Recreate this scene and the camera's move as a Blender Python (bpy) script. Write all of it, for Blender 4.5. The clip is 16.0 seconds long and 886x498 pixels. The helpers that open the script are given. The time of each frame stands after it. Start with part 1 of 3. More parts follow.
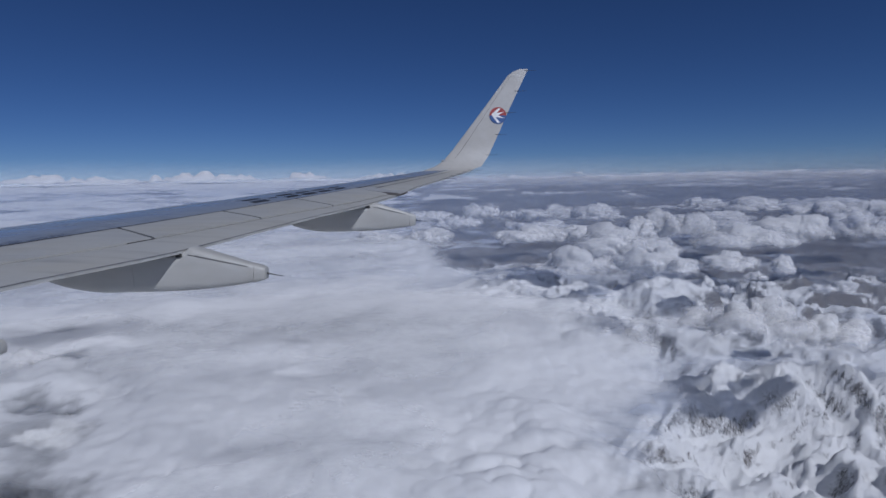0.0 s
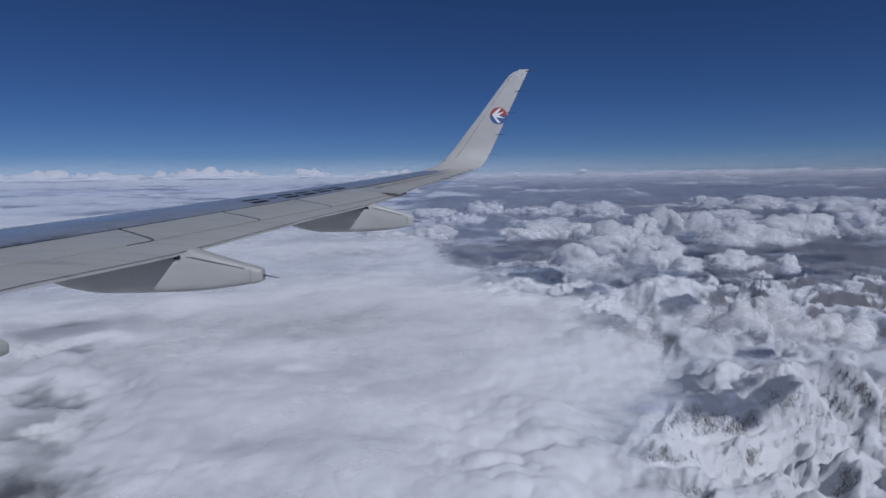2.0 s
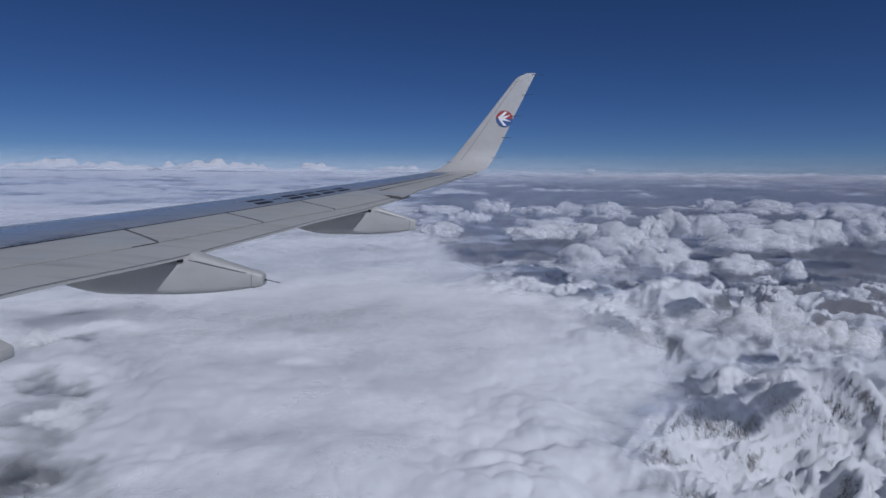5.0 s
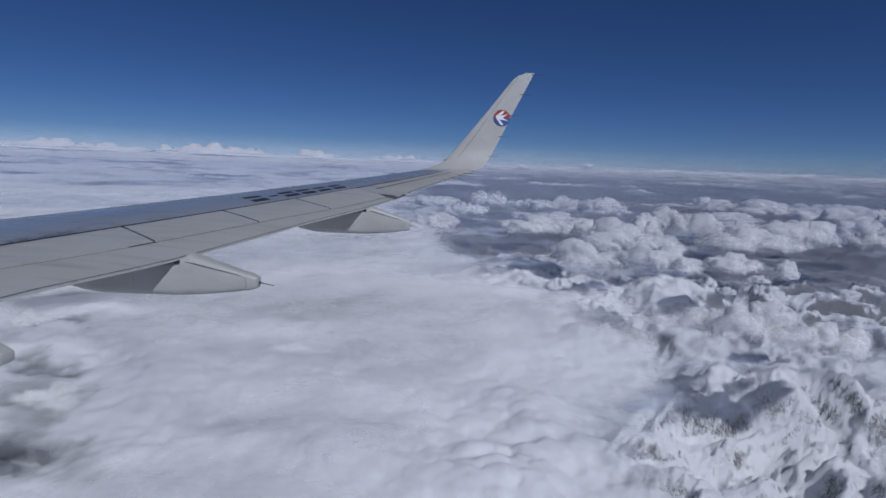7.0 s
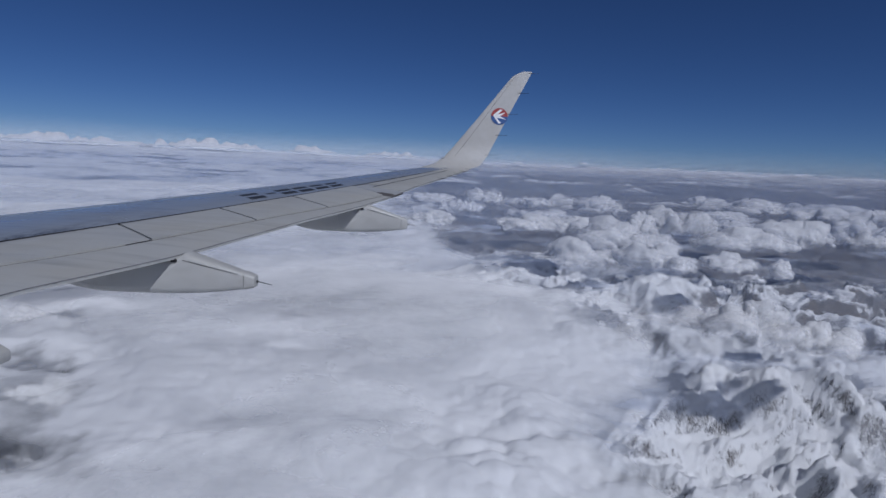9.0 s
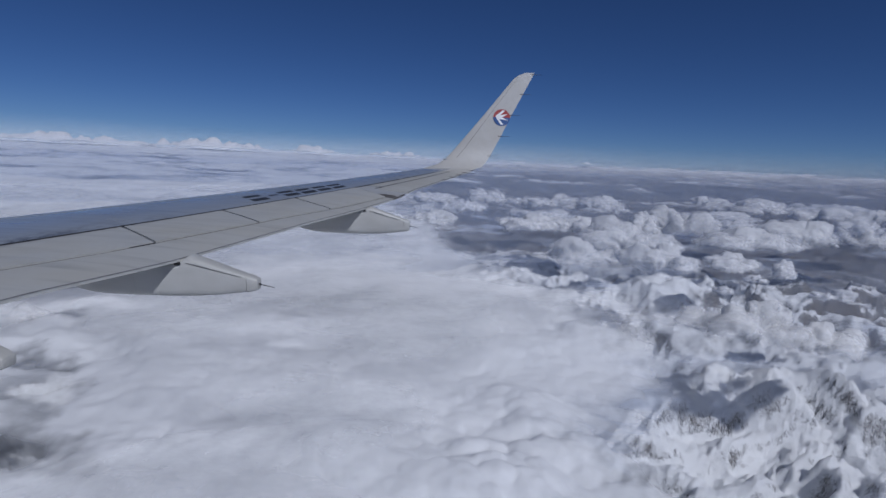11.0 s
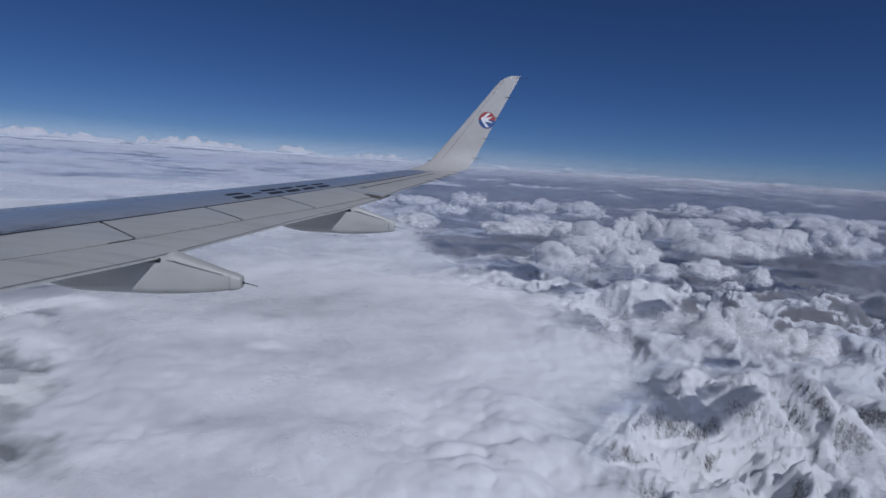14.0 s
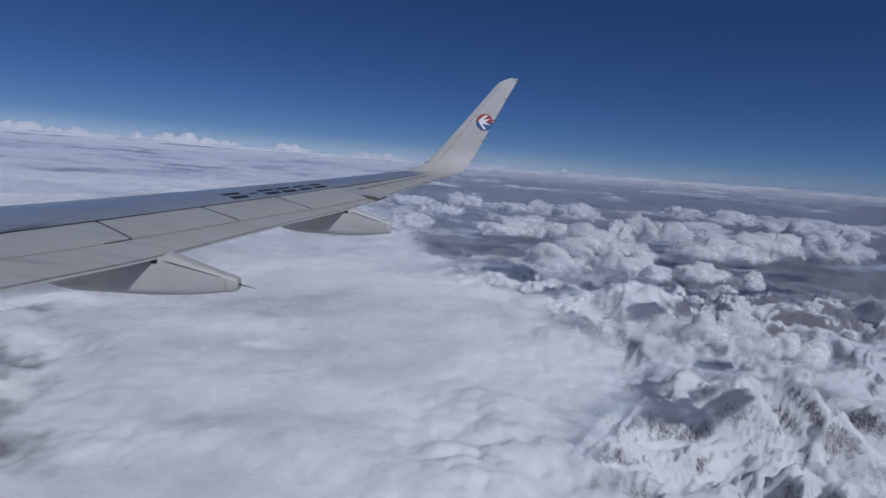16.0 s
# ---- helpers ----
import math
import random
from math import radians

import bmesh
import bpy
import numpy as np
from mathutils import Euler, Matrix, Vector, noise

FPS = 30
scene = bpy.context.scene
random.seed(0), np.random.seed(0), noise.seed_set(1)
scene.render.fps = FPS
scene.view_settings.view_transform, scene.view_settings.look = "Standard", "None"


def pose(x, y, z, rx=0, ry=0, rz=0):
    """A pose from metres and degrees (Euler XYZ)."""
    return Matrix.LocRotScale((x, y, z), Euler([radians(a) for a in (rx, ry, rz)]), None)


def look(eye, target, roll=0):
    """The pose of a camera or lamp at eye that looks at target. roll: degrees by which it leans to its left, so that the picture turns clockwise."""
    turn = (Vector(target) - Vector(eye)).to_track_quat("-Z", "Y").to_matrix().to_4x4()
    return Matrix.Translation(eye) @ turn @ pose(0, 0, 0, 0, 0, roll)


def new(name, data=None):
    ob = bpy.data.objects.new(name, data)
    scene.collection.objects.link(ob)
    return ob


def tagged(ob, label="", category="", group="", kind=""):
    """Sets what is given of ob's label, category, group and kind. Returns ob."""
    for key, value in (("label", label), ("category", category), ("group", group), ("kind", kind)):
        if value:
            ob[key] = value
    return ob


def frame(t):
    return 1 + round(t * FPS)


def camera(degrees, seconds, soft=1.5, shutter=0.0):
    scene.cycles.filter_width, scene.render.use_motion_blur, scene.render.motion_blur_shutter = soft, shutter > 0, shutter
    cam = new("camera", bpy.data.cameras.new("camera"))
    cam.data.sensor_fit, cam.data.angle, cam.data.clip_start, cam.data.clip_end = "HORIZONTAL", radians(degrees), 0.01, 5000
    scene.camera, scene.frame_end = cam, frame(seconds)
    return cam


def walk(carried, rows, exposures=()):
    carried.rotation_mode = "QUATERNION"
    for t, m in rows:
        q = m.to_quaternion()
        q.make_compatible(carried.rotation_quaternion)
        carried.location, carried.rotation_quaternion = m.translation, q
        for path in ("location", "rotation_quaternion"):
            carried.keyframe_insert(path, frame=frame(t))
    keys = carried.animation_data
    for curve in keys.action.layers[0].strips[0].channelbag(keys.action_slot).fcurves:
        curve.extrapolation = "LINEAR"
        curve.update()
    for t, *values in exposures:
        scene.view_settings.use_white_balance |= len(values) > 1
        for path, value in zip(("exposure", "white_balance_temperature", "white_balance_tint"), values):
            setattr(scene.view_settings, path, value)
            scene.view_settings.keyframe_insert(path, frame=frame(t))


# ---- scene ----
# Camera: a seat behind the right wing of an airliner, looking out along the wing.
cam = camera(71.5, 16.0, soft=1.5)
EYE = 110.0
ROWS = [
    (0.0, -0.186, 0.279, -0.363, -0.14, -6.46, -1.13),
    (0.5, -0.169, 0.260, -0.352, 0.10, -6.45, -1.08),
    (1.0, -0.142, 0.228, -0.331, 0.13, -6.41, -0.75),
    (1.5, -0.118, 0.210, -0.314, 0.15, -6.61, -0.72),
    (2.0, -0.089, 0.177, -0.299, 0.23, -6.73, -0.87),
    (2.5, -0.060, 0.146, -0.284, 0.34, -6.80, -0.61),
    (3.0, -0.062, 0.156, -0.285, 0.22, -6.78, -0.67),
    (3.5, -0.052, 0.148, -0.277, 0.27, -6.74, -0.51),
    (4.0, -0.050, 0.143, -0.260, 0.40, -6.75, -0.37),
    (6.5, 0.002, 0.032, -0.040, 0.59, -7.66, 1.95),
    (7.0, 0.002, 0.014, -0.012, 0.28, -7.85, 2.10),
    (7.5, 0.004, 0.015, -0.006, 0.22, -8.04, 2.20),
    (8.0, -0.006, 0.020, 0.002, 0.01, -8.11, 2.43),
    (8.5, -0.013, 0.032, 0.002, -0.10, -8.13, 2.42),
    (9.0, -0.024, 0.029, 0.012, -0.14, -8.10, 2.55),
    (9.5, -0.001, 0.001, 0.029, 0.08, -8.13, 2.71),
    (10.0, -0.011, 0.005, 0.045, 0.13, -8.14, 2.55),
    (12.5, -0.044, 0.033, 0.046, -0.64, -8.02, 3.29),
    (13.0, -0.076, 0.077, 0.015, -1.44, -7.86, 3.44),
    (13.5, -0.069, 0.081, 0.003, -1.54, -7.82, 3.32),
    (14.0, -0.081, 0.085, 0.005, -1.67, -7.75, 3.59),
    (14.5, -0.100, 0.111, 0.015, -1.78, -7.76, 3.83),
    (15.0, -0.076, 0.072, 0.037, -1.78, -7.76, 4.03),
    (15.5, -0.083, 0.066, 0.045, -1.98, -7.74, 4.29),
    (16.0, -0.107, 0.091, 0.039, -2.14, -7.71, 4.34),
]
scene.cycles.transparent_max_bounces = 32
walk(cam, [(t, pose(x, y, EYE + z, 90 + pitch, 0, yaw) @ pose(0, 0, 0, 0, 0, roll)) for t, x, y, z, yaw, pitch, roll in ROWS], [(0.0, -0.60, 5830, 14)])

# ---- world and sun ----
SUN = Vector((0.43, -0.53, 0.74)).normalized()
world = bpy.data.worlds.new("sky")
scene.world = world
world.use_nodes = True
wn = world.node_tree.nodes
sky = wn.new("ShaderNodeTexSky")
sky.sky_type = "NISHITA"
sky.sun_disc = False
sky.sun_elevation = math.asin(SUN.z)
sky.sun_rotation = math.atan2(SUN.x, SUN.y)
sky.altitude = 6000
sky.air_density = 1.0
sky.dust_density = 0.8
sky.ozone_density = 6.0
wn["Background"].inputs["Strength"].default_value = 0.056
deep = wn.new("ShaderNodeHueSaturation")
deep.inputs["Hue"].default_value = 0.506
deep.inputs["Saturation"].default_value = 1.09
world.node_tree.links.new(sky.outputs[0], deep.inputs["Color"])
world.node_tree.links.new(deep.outputs[0], wn["Background"].inputs["Color"])
sun_data = bpy.data.lights.new("sun", "SUN")
sun_data.energy = 4.0
sun_data.angle = radians(0.5)
sun_data.color = (1.0, 0.985, 0.96)
sun = new("sun", sun_data)
sun.matrix_world = look(tuple(SUN * 300), (0, 0, 0))

# ---- materials ----


class Nodes:
    """A short hand for building one material's nodes."""

    def __init__(self, name):
        self.material = bpy.data.materials.new(name)
        self.material.use_nodes = True
        self.tree = self.material.node_tree
        self.bsdf = self.tree.nodes["Principled BSDF"]
        self.out = self.tree.nodes["Material Output"]

    def add(self, kind, **values):
        node = self.tree.nodes.new(kind)
        for key, value in values.items():
            if key.startswith("in_"):
                node.inputs[int(key[3:])].default_value = value
            else:
                setattr(node, key, value)
        return node

    def link(self, a, b):
        self.tree.links.new(a, b)

    def noise(self, scale, detail=4.0, rough=0.55, coord="Object", stretch=None):
        tc = self.add("ShaderNodeTexCoord")
        source = tc.outputs[coord]
        if stretch:
            mp = self.add("ShaderNodeMapping")
            mp.inputs["Scale"].default_value = stretch
            self.link(source, mp.inputs["Vector"])
            source = mp.outputs[0]
        n = self.add("ShaderNodeTexNoise")
        n.inputs["Scale"].default_value, n.inputs["Detail"].default_value, n.inputs["Roughness"].default_value = scale, detail, rough
        self.link(source, n.inputs["Vector"])
        return n.outputs["Fac"]

    def span(self, value, a, b, lo=0.0, hi=1.0):
        m = self.add("ShaderNodeMapRange")
        m.inputs["From Min"].default_value, m.inputs["From Max"].default_value = a, b
        m.inputs["To Min"].default_value, m.inputs["To Max"].default_value = lo, hi
        self.link(value, m.inputs["Value"])
        return m.outputs["Result"]

    def math(self, op, a, b):
        m = self.add("ShaderNodeMath", operation=op)
        for i, v in enumerate((a, b)):
            if isinstance(v, (int, float)):
                m.inputs[i].default_value = v
            else:
                self.link(v, m.inputs[i])
        return m.outputs[0]

    def mix(self, fac, a, b):
        m = self.add("ShaderNodeMix", data_type="RGBA")
        self.link(fac, m.inputs["Factor"])
        for i, v in ((6, a), (7, b)):
            if isinstance(v, tuple):
                m.inputs[i].default_value = (*v, 1)
            else:
                self.link(v, m.inputs[i])
        return m.outputs[2]

    def bump(self, height, strength, distance):
        b = self.add("ShaderNodeBump")
        b.inputs["Strength"].default_value, b.inputs["Distance"].default_value = strength, distance
        self.link(height, b.inputs["Height"])
        self.link(b.outputs[0], self.bsdf.inputs["Normal"])


def paint(name, colour, rough, dirt=0.12, metal=0.0, streak=True, hinge=False):
    """Aircraft paint: fine mottling, chordwise grime streaks and a slightly uneven gloss."""
    n = Nodes(name)
    worn = n.noise(1.3, 6, 0.6)
    lines = n.noise(3.0, 4, 0.6, stretch=(0.35, 3.2, 1.0)) if streak else n.noise(9.0, 5, 0.6)
    dark = tuple(c * (1 - 2.2 * dirt) for c in colour)
    warm = (colour[0] * 0.93, colour[1] * 0.91, colour[2] * 0.88)
    base = n.mix(n.span(worn, 0.42, 0.75), colour, warm)
    base = n.mix(n.span(lines, 0.48, 0.80, 0, 0.8), base, dark)
    soot = n.noise(0.7, 7, 0.65, stretch=(1.0, 0.45, 1.0))
    base = n.mix(n.span(soot, 0.52, 0.78, 0, 0.55), base, (dark[0] * 0.9, dark[1] * 0.84, dark[2] * 0.74))
    if hinge:
        # Oily soot smeared along the spoiler hinge line, heaviest towards the root.
        tc, split = n.add("ShaderNodeTexCoord"), n.add("ShaderNodeSeparateXYZ")
        n.link(tc.outputs["Object"], split.inputs[0])
        off = n.math("ABSOLUTE", n.math("SUBTRACT", split.outputs[0], n.math("ADD", n.math("MULTIPLY", split.outputs[1], 0.3916), -5.99)), 0.0)
        band = n.span(off, 0.0, 0.26, 1.0, 0.0)
        inner = n.span(split.outputs[1], 4.8, 7.6, 1.0, 0.0)
        blot = n.span(n.noise(3.2, 8, 0.72, stretch=(2.0, 0.8, 1.0)), 0.42, 0.60)
        base = n.mix(n.math("MULTIPLY", n.math("MULTIPLY", band, inner), blot), base, (0.045, 0.043, 0.042))
    n.link(base, n.bsdf.inputs["Base Color"])
    n.link(n.span(worn, 0.3, 0.7, rough - 0.06, rough + 0.10), n.bsdf.inputs["Roughness"])
    n.bsdf.inputs["Metallic"].default_value = metal
    n.bump(n.noise(2.2, 3, 0.5), 0.12, 0.01)
    return n.material


def plain(name, colour, rough=0.6, metal=0.0):
    n = Nodes(name)
    grain = n.noise(14.0, 4, 0.6)
    n.link(n.mix(n.span(grain, 0.35, 0.7), tuple(c * 0.82 for c in colour), colour), n.bsdf.inputs["Base Color"])
    n.bsdf.inputs["Roughness"].default_value = rough
    n.bsdf.inputs["Metallic"].default_value = metal
    return n.material


LIGHT_GREY = paint("light_grey_paint", (0.384, 0.386, 0.368), 0.42, hinge=True)
FLAP_GREY = paint("flap_grey_paint", (0.378, 0.380, 0.364), 0.45, dirt=0.15)
SKIN_GREY = paint("dark_grey_wing_skin", (0.26, 0.285, 0.315), 0.20, dirt=0.12, hinge=True)
SHARK_WHITE = paint("white_sharklet_paint", (0.415, 0.412, 0.40), 0.58, dirt=0.06, streak=False)
UNDER_GREY = paint("underside_grey_paint", (0.34, 0.35, 0.36), 0.45)
FAIRING_GREY = paint("fairing_grey_paint", (0.396, 0.397, 0.382), 0.50, dirt=0.12)
SEAL_BLACK = plain("black_rubber_seal", (0.022, 0.022, 0.024), 0.7)
GRIME = plain("oily_dark_metal", (0.10, 0.092, 0.085), 0.55)
EDGE = plain("dark_edge_grey", (0.20, 0.20, 0.20), 0.6)
INK = plain("black_marking_paint", (0.030, 0.032, 0.036), 0.5)
RED = plain("red_marking_paint", (0.32, 0.035, 0.035), 0.45)
BLUE = plain("blue_marking_paint", (0.025, 0.085, 0.26), 0.45)
WHITE = plain("white_marking_paint", (0.80, 0.80, 0.80), 0.45)
LENS = plain("clear_lamp_cover", (0.35, 0.37, 0.40), 0.12)


def haze_ring_material(away, most):
    """Distant haze painted as blue alpha: even below the skyline, thinning out above it."""
    n = Nodes("painted_haze_ring")
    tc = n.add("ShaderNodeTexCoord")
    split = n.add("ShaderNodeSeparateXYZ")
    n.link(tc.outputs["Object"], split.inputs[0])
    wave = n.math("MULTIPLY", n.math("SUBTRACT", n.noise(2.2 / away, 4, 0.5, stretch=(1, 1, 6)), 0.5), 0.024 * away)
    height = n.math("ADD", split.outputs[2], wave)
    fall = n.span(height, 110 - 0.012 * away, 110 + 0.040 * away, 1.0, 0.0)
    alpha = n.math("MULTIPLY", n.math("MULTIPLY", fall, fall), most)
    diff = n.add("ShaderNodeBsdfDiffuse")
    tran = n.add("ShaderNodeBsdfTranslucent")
    # Near rings carry the haze's blue, far ones the pale skyline glow.
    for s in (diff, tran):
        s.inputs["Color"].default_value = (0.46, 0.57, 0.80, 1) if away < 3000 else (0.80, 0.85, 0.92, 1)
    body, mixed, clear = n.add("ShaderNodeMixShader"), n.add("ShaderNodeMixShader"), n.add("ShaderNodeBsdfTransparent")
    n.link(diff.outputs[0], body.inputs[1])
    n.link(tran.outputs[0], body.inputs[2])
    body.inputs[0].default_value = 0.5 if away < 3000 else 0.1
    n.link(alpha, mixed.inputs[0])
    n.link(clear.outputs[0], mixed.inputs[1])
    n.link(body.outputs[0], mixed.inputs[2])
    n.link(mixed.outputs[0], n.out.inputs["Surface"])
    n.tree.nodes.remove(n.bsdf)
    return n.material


def ground_material():
    """Snow over grey-brown rock: snow keeps to gentle slopes and heights, rock shows on steep faces and in wind-blown streaks."""
    n = Nodes("snow_and_rock")
    geo = n.add("ShaderNodeNewGeometry")
    split = n.add("ShaderNodeSeparateXYZ")
    n.link(geo.outputs["Normal"], split.inputs[0])
    at = n.add("ShaderNodeAttribute", attribute_name="snow")
    veins = n.noise(0.30, 12, 0.76)
    fine = n.noise(1.5, 8, 0.74, stretch=(1.0, 0.6, 0.35))
    lie = n.math("ADD", n.math("MULTIPLY", split.outputs[2], 4.0), n.math("ADD", n.math("MULTIPLY", veins, 2.7), n.math("MULTIPLY", fine, 3.2)))
    lie = n.math("ADD", lie, at.outputs["Fac"])
    cover = n.span(lie, 5.5, 6.5)
    rock = n.mix(n.span(fine, 0.35, 0.65), (0.05, 0.055, 0.065), (0.27, 0.255, 0.245))
    rock = n.mix(n.span(n.noise(0.05, 6, 0.6), 0.45, 0.62, 0, 0.5), rock, (0.15, 0.125, 0.10))
    snow = n.mix(n.span(veins, 0.3, 0.7), (0.80, 0.815, 0.835), (0.92, 0.925, 0.93))
    n.link(n.mix(cover, rock, snow), n.bsdf.inputs["Base Color"])
    n.bsdf.inputs["Roughness"].default_value = 0.75
    n.bsdf.inputs["Specular IOR Level"].default_value = 0.2
    n.bump(n.math("ADD", fine, n.math("MULTIPLY", veins, 2.0)), 0.7, 1.6)
    return n.material


def cloud_material(name, colour, lo, hi, scale, wisp, most=1.0, relief=0.8, least=0.0):
    """Cloud: bright scattering droplets; thin where the attribute cloud_depth is low, frayed by noise at two sizes."""
    n = Nodes(name)
    at = n.add("ShaderNodeAttribute", attribute_name="cloud_depth")
    big = n.noise(scale, 8, 0.58)
    small = n.noise(scale * 4.7, 6, 0.6)
    fray = n.math("ADD", n.math("MULTIPLY", n.math("SUBTRACT", big, 0.5), wisp), n.math("MULTIPLY", n.math("SUBTRACT", small, 0.5), wisp * 0.65))
    alpha = n.add("ShaderNodeMapRange", interpolation_type="SMOOTHSTEP")
    alpha.inputs["From Min"].default_value, alpha.inputs["From Max"].default_value = lo, hi
    alpha.inputs["To Min"].default_value, alpha.inputs["To Max"].default_value = least, most
    n.link(n.math("ADD", at.outputs["Fac"], fray), alpha.inputs["Value"])
    diff = n.add("ShaderNodeBsdfDiffuse")
    tran = n.add("ShaderNodeBsdfTranslucent")
    for s in (diff, tran):
        s.inputs["Color"].default_value = (*colour, 1)
    body = n.add("ShaderNodeMixShader")
    body.inputs[0].default_value = 0.25
    n.link(diff.outputs[0], body.inputs[1])
    n.link(tran.outputs[0], body.inputs[2])
    b = n.add("ShaderNodeBump")
    b.inputs["Strength"].default_value, b.inputs["Distance"].default_value = 0.35, relief
    n.link(n.math("ADD", big, n.math("MULTIPLY", small, 0.5)), b.inputs["Height"])
    n.link(b.outputs[0], diff.inputs["Normal"])
    clear = n.add("ShaderNodeBsdfTransparent")
    mixed = n.add("ShaderNodeMixShader")
    n.link(alpha.outputs["Result"], mixed.inputs[0])
    n.link(clear.outputs[0], mixed.inputs[1])
    n.link(body.outputs[0], mixed.inputs[2])
    n.link(mixed.outputs[0], n.out.inputs["Surface"])
    n.tree.nodes.remove(n.bsdf)
    return n.material


# ---- landscape ----


def lattice(ix, iy, seed):
    """A gradient direction for each lattice point."""
    h = (ix.astype(np.int64) * 374761393 + iy.astype(np.int64) * 668265263 + seed * 1442695041) & 0xFFFFFFFF
    h = ((h ^ (h >> 13)) * 1274126177) & 0xFFFFFFFF
    a = ((h ^ (h >> 16)) & 0xFFFF) * (2 * np.pi / 65536)
    return np.cos(a), np.sin(a)


def perlin(x, y, seed=0):
    """Gradient noise, about -0.7 to 0.7, for arrays of places."""
    ix, iy = np.floor(x), np.floor(y)
    fx, fy = x - ix, y - iy
    u, v = fx * fx * fx * (fx * (fx * 6 - 15) + 10), fy * fy * fy * (fy * (fy * 6 - 15) + 10)
    total = []
    for dx, dy in ((0, 0), (1, 0), (0, 1), (1, 1)):
        gx, gy = lattice(ix + dx, iy + dy, seed)
        total.append(gx * (fx - dx) + gy * (fy - dy))
    return (total[0] * (1 - u) + total[1] * u) * (1 - v) + (total[2] * (1 - u) + total[3] * u) * v


def fbm(x, y, size, octaves, seed, gain=0.5):
    """Layered noise whose largest features are about size metres; about -1 to 1."""
    out, amp = np.zeros_like(x), 1.0
    for k in range(octaves):
        f = 2.03 ** k / size
        out += amp * 1.4 * perlin(x * f + 17.3 * k, y * f - 9.1 * k, seed + k)
        amp *= gain
    return out


def ridges(x, y, size, octaves, seed, gain=0.52):
    """Mountain ridges, 0 to about 1."""
    out, amp, norm, weight = np.zeros_like(x), 1.0, 0.0, np.ones_like(x)
    for k in range(octaves):
        f = 2.07 ** k / size
        r = (1 - np.minimum(1, np.abs(perlin(x * f + 3.1 * k, y * f + 8.7 * k, seed + k)) * 1.7)) ** 1.15 * weight
        weight = np.clip(r * 1.5, 0, 1)
        out += amp * r
        norm += amp
        amp *= gain
    return out / norm


def domes(x, y, size, seed):
    """Round cloud heads scattered one to a cell, of uneven size; 0 between them, up to about 1."""
    ix, iy = np.floor(x / size), np.floor(y / size)
    fx, fy = x / size - ix, y / size - iy
    out = np.zeros_like(x)
    for dx in (-1, 0, 1):
        for dy in (-1, 0, 1):
            a, b = lattice(ix + dx, iy + dy, seed)
            c, d = lattice(ix + dx, iy + dy, seed + 91)
            wide = 0.62 + 0.26 * c
            far = ((fx - dx - 0.5 - 0.4 * a) ** 2 + (fy - dy - 0.5 - 0.4 * b * d) ** 2) / wide ** 2
            out = np.maximum(out, np.sqrt(np.clip(1 - far, 0, 1)) * wide * 1.1)
    return out


def islands(mask):
    """Numbers the connected patches of a mask over a disc grid; -1 outside."""
    label = np.where(mask, np.arange(mask.size).reshape(mask.shape), mask.size)
    for _ in range(4000):
        low = label.copy()
        low[1:] = np.minimum(low[1:], label[:-1])
        low[:-1] = np.minimum(low[:-1], label[1:])
        low = np.minimum(low, np.minimum(np.roll(label, 1, 1), np.roll(label, -1, 1)))
        low = np.where(mask, low, mask.size)
        flat = np.append(low.ravel(), mask.size)
        low = np.minimum(low, flat[low])
        low = np.minimum(low, np.append(low.ravel(), mask.size)[low])
        if (low == label).all():
            break
        label = low
    return np.where(mask, label, -1)


def blobs(x, y, spots):
    """A sum of soft round patches: (x, y, radius across, radius along, angle, amount)."""
    out = np.zeros_like(x)
    for cx, cy, ra, rb, angle, amount in spots:
        c, s = math.cos(radians(angle)), math.sin(radians(angle))
        u, v = ((x - cx) * c + (y - cy) * s) / ra, ((y - cy) * c - (x - cx) * s) / rb
        out += amount * np.exp(-(u * u + v * v) ** 1.4)
    return out


def disc_grid(first, ratio, step):
    """A round sheet of rings that widen with distance; finer in the half that the wing points to."""
    radii = [0.01, 6.0, 14.0, 24.0, 36.0, first * 0.8]
    r = first
    while r < 4850:
        radii.append(r)
        r *= 1 + ratio * (1 + r / 6000)
    radii.append(4900)
    fine = np.arange(-42, 42.001, step)
    coarse = np.arange(46, 315, 4.0)
    az = np.radians(np.concatenate([fine, coarse]))
    rr, aa = np.meshgrid(np.array(radii), az, indexing="ij")
    return rr * np.sin(aa), rr * np.cos(aa), len(radii), len(az)


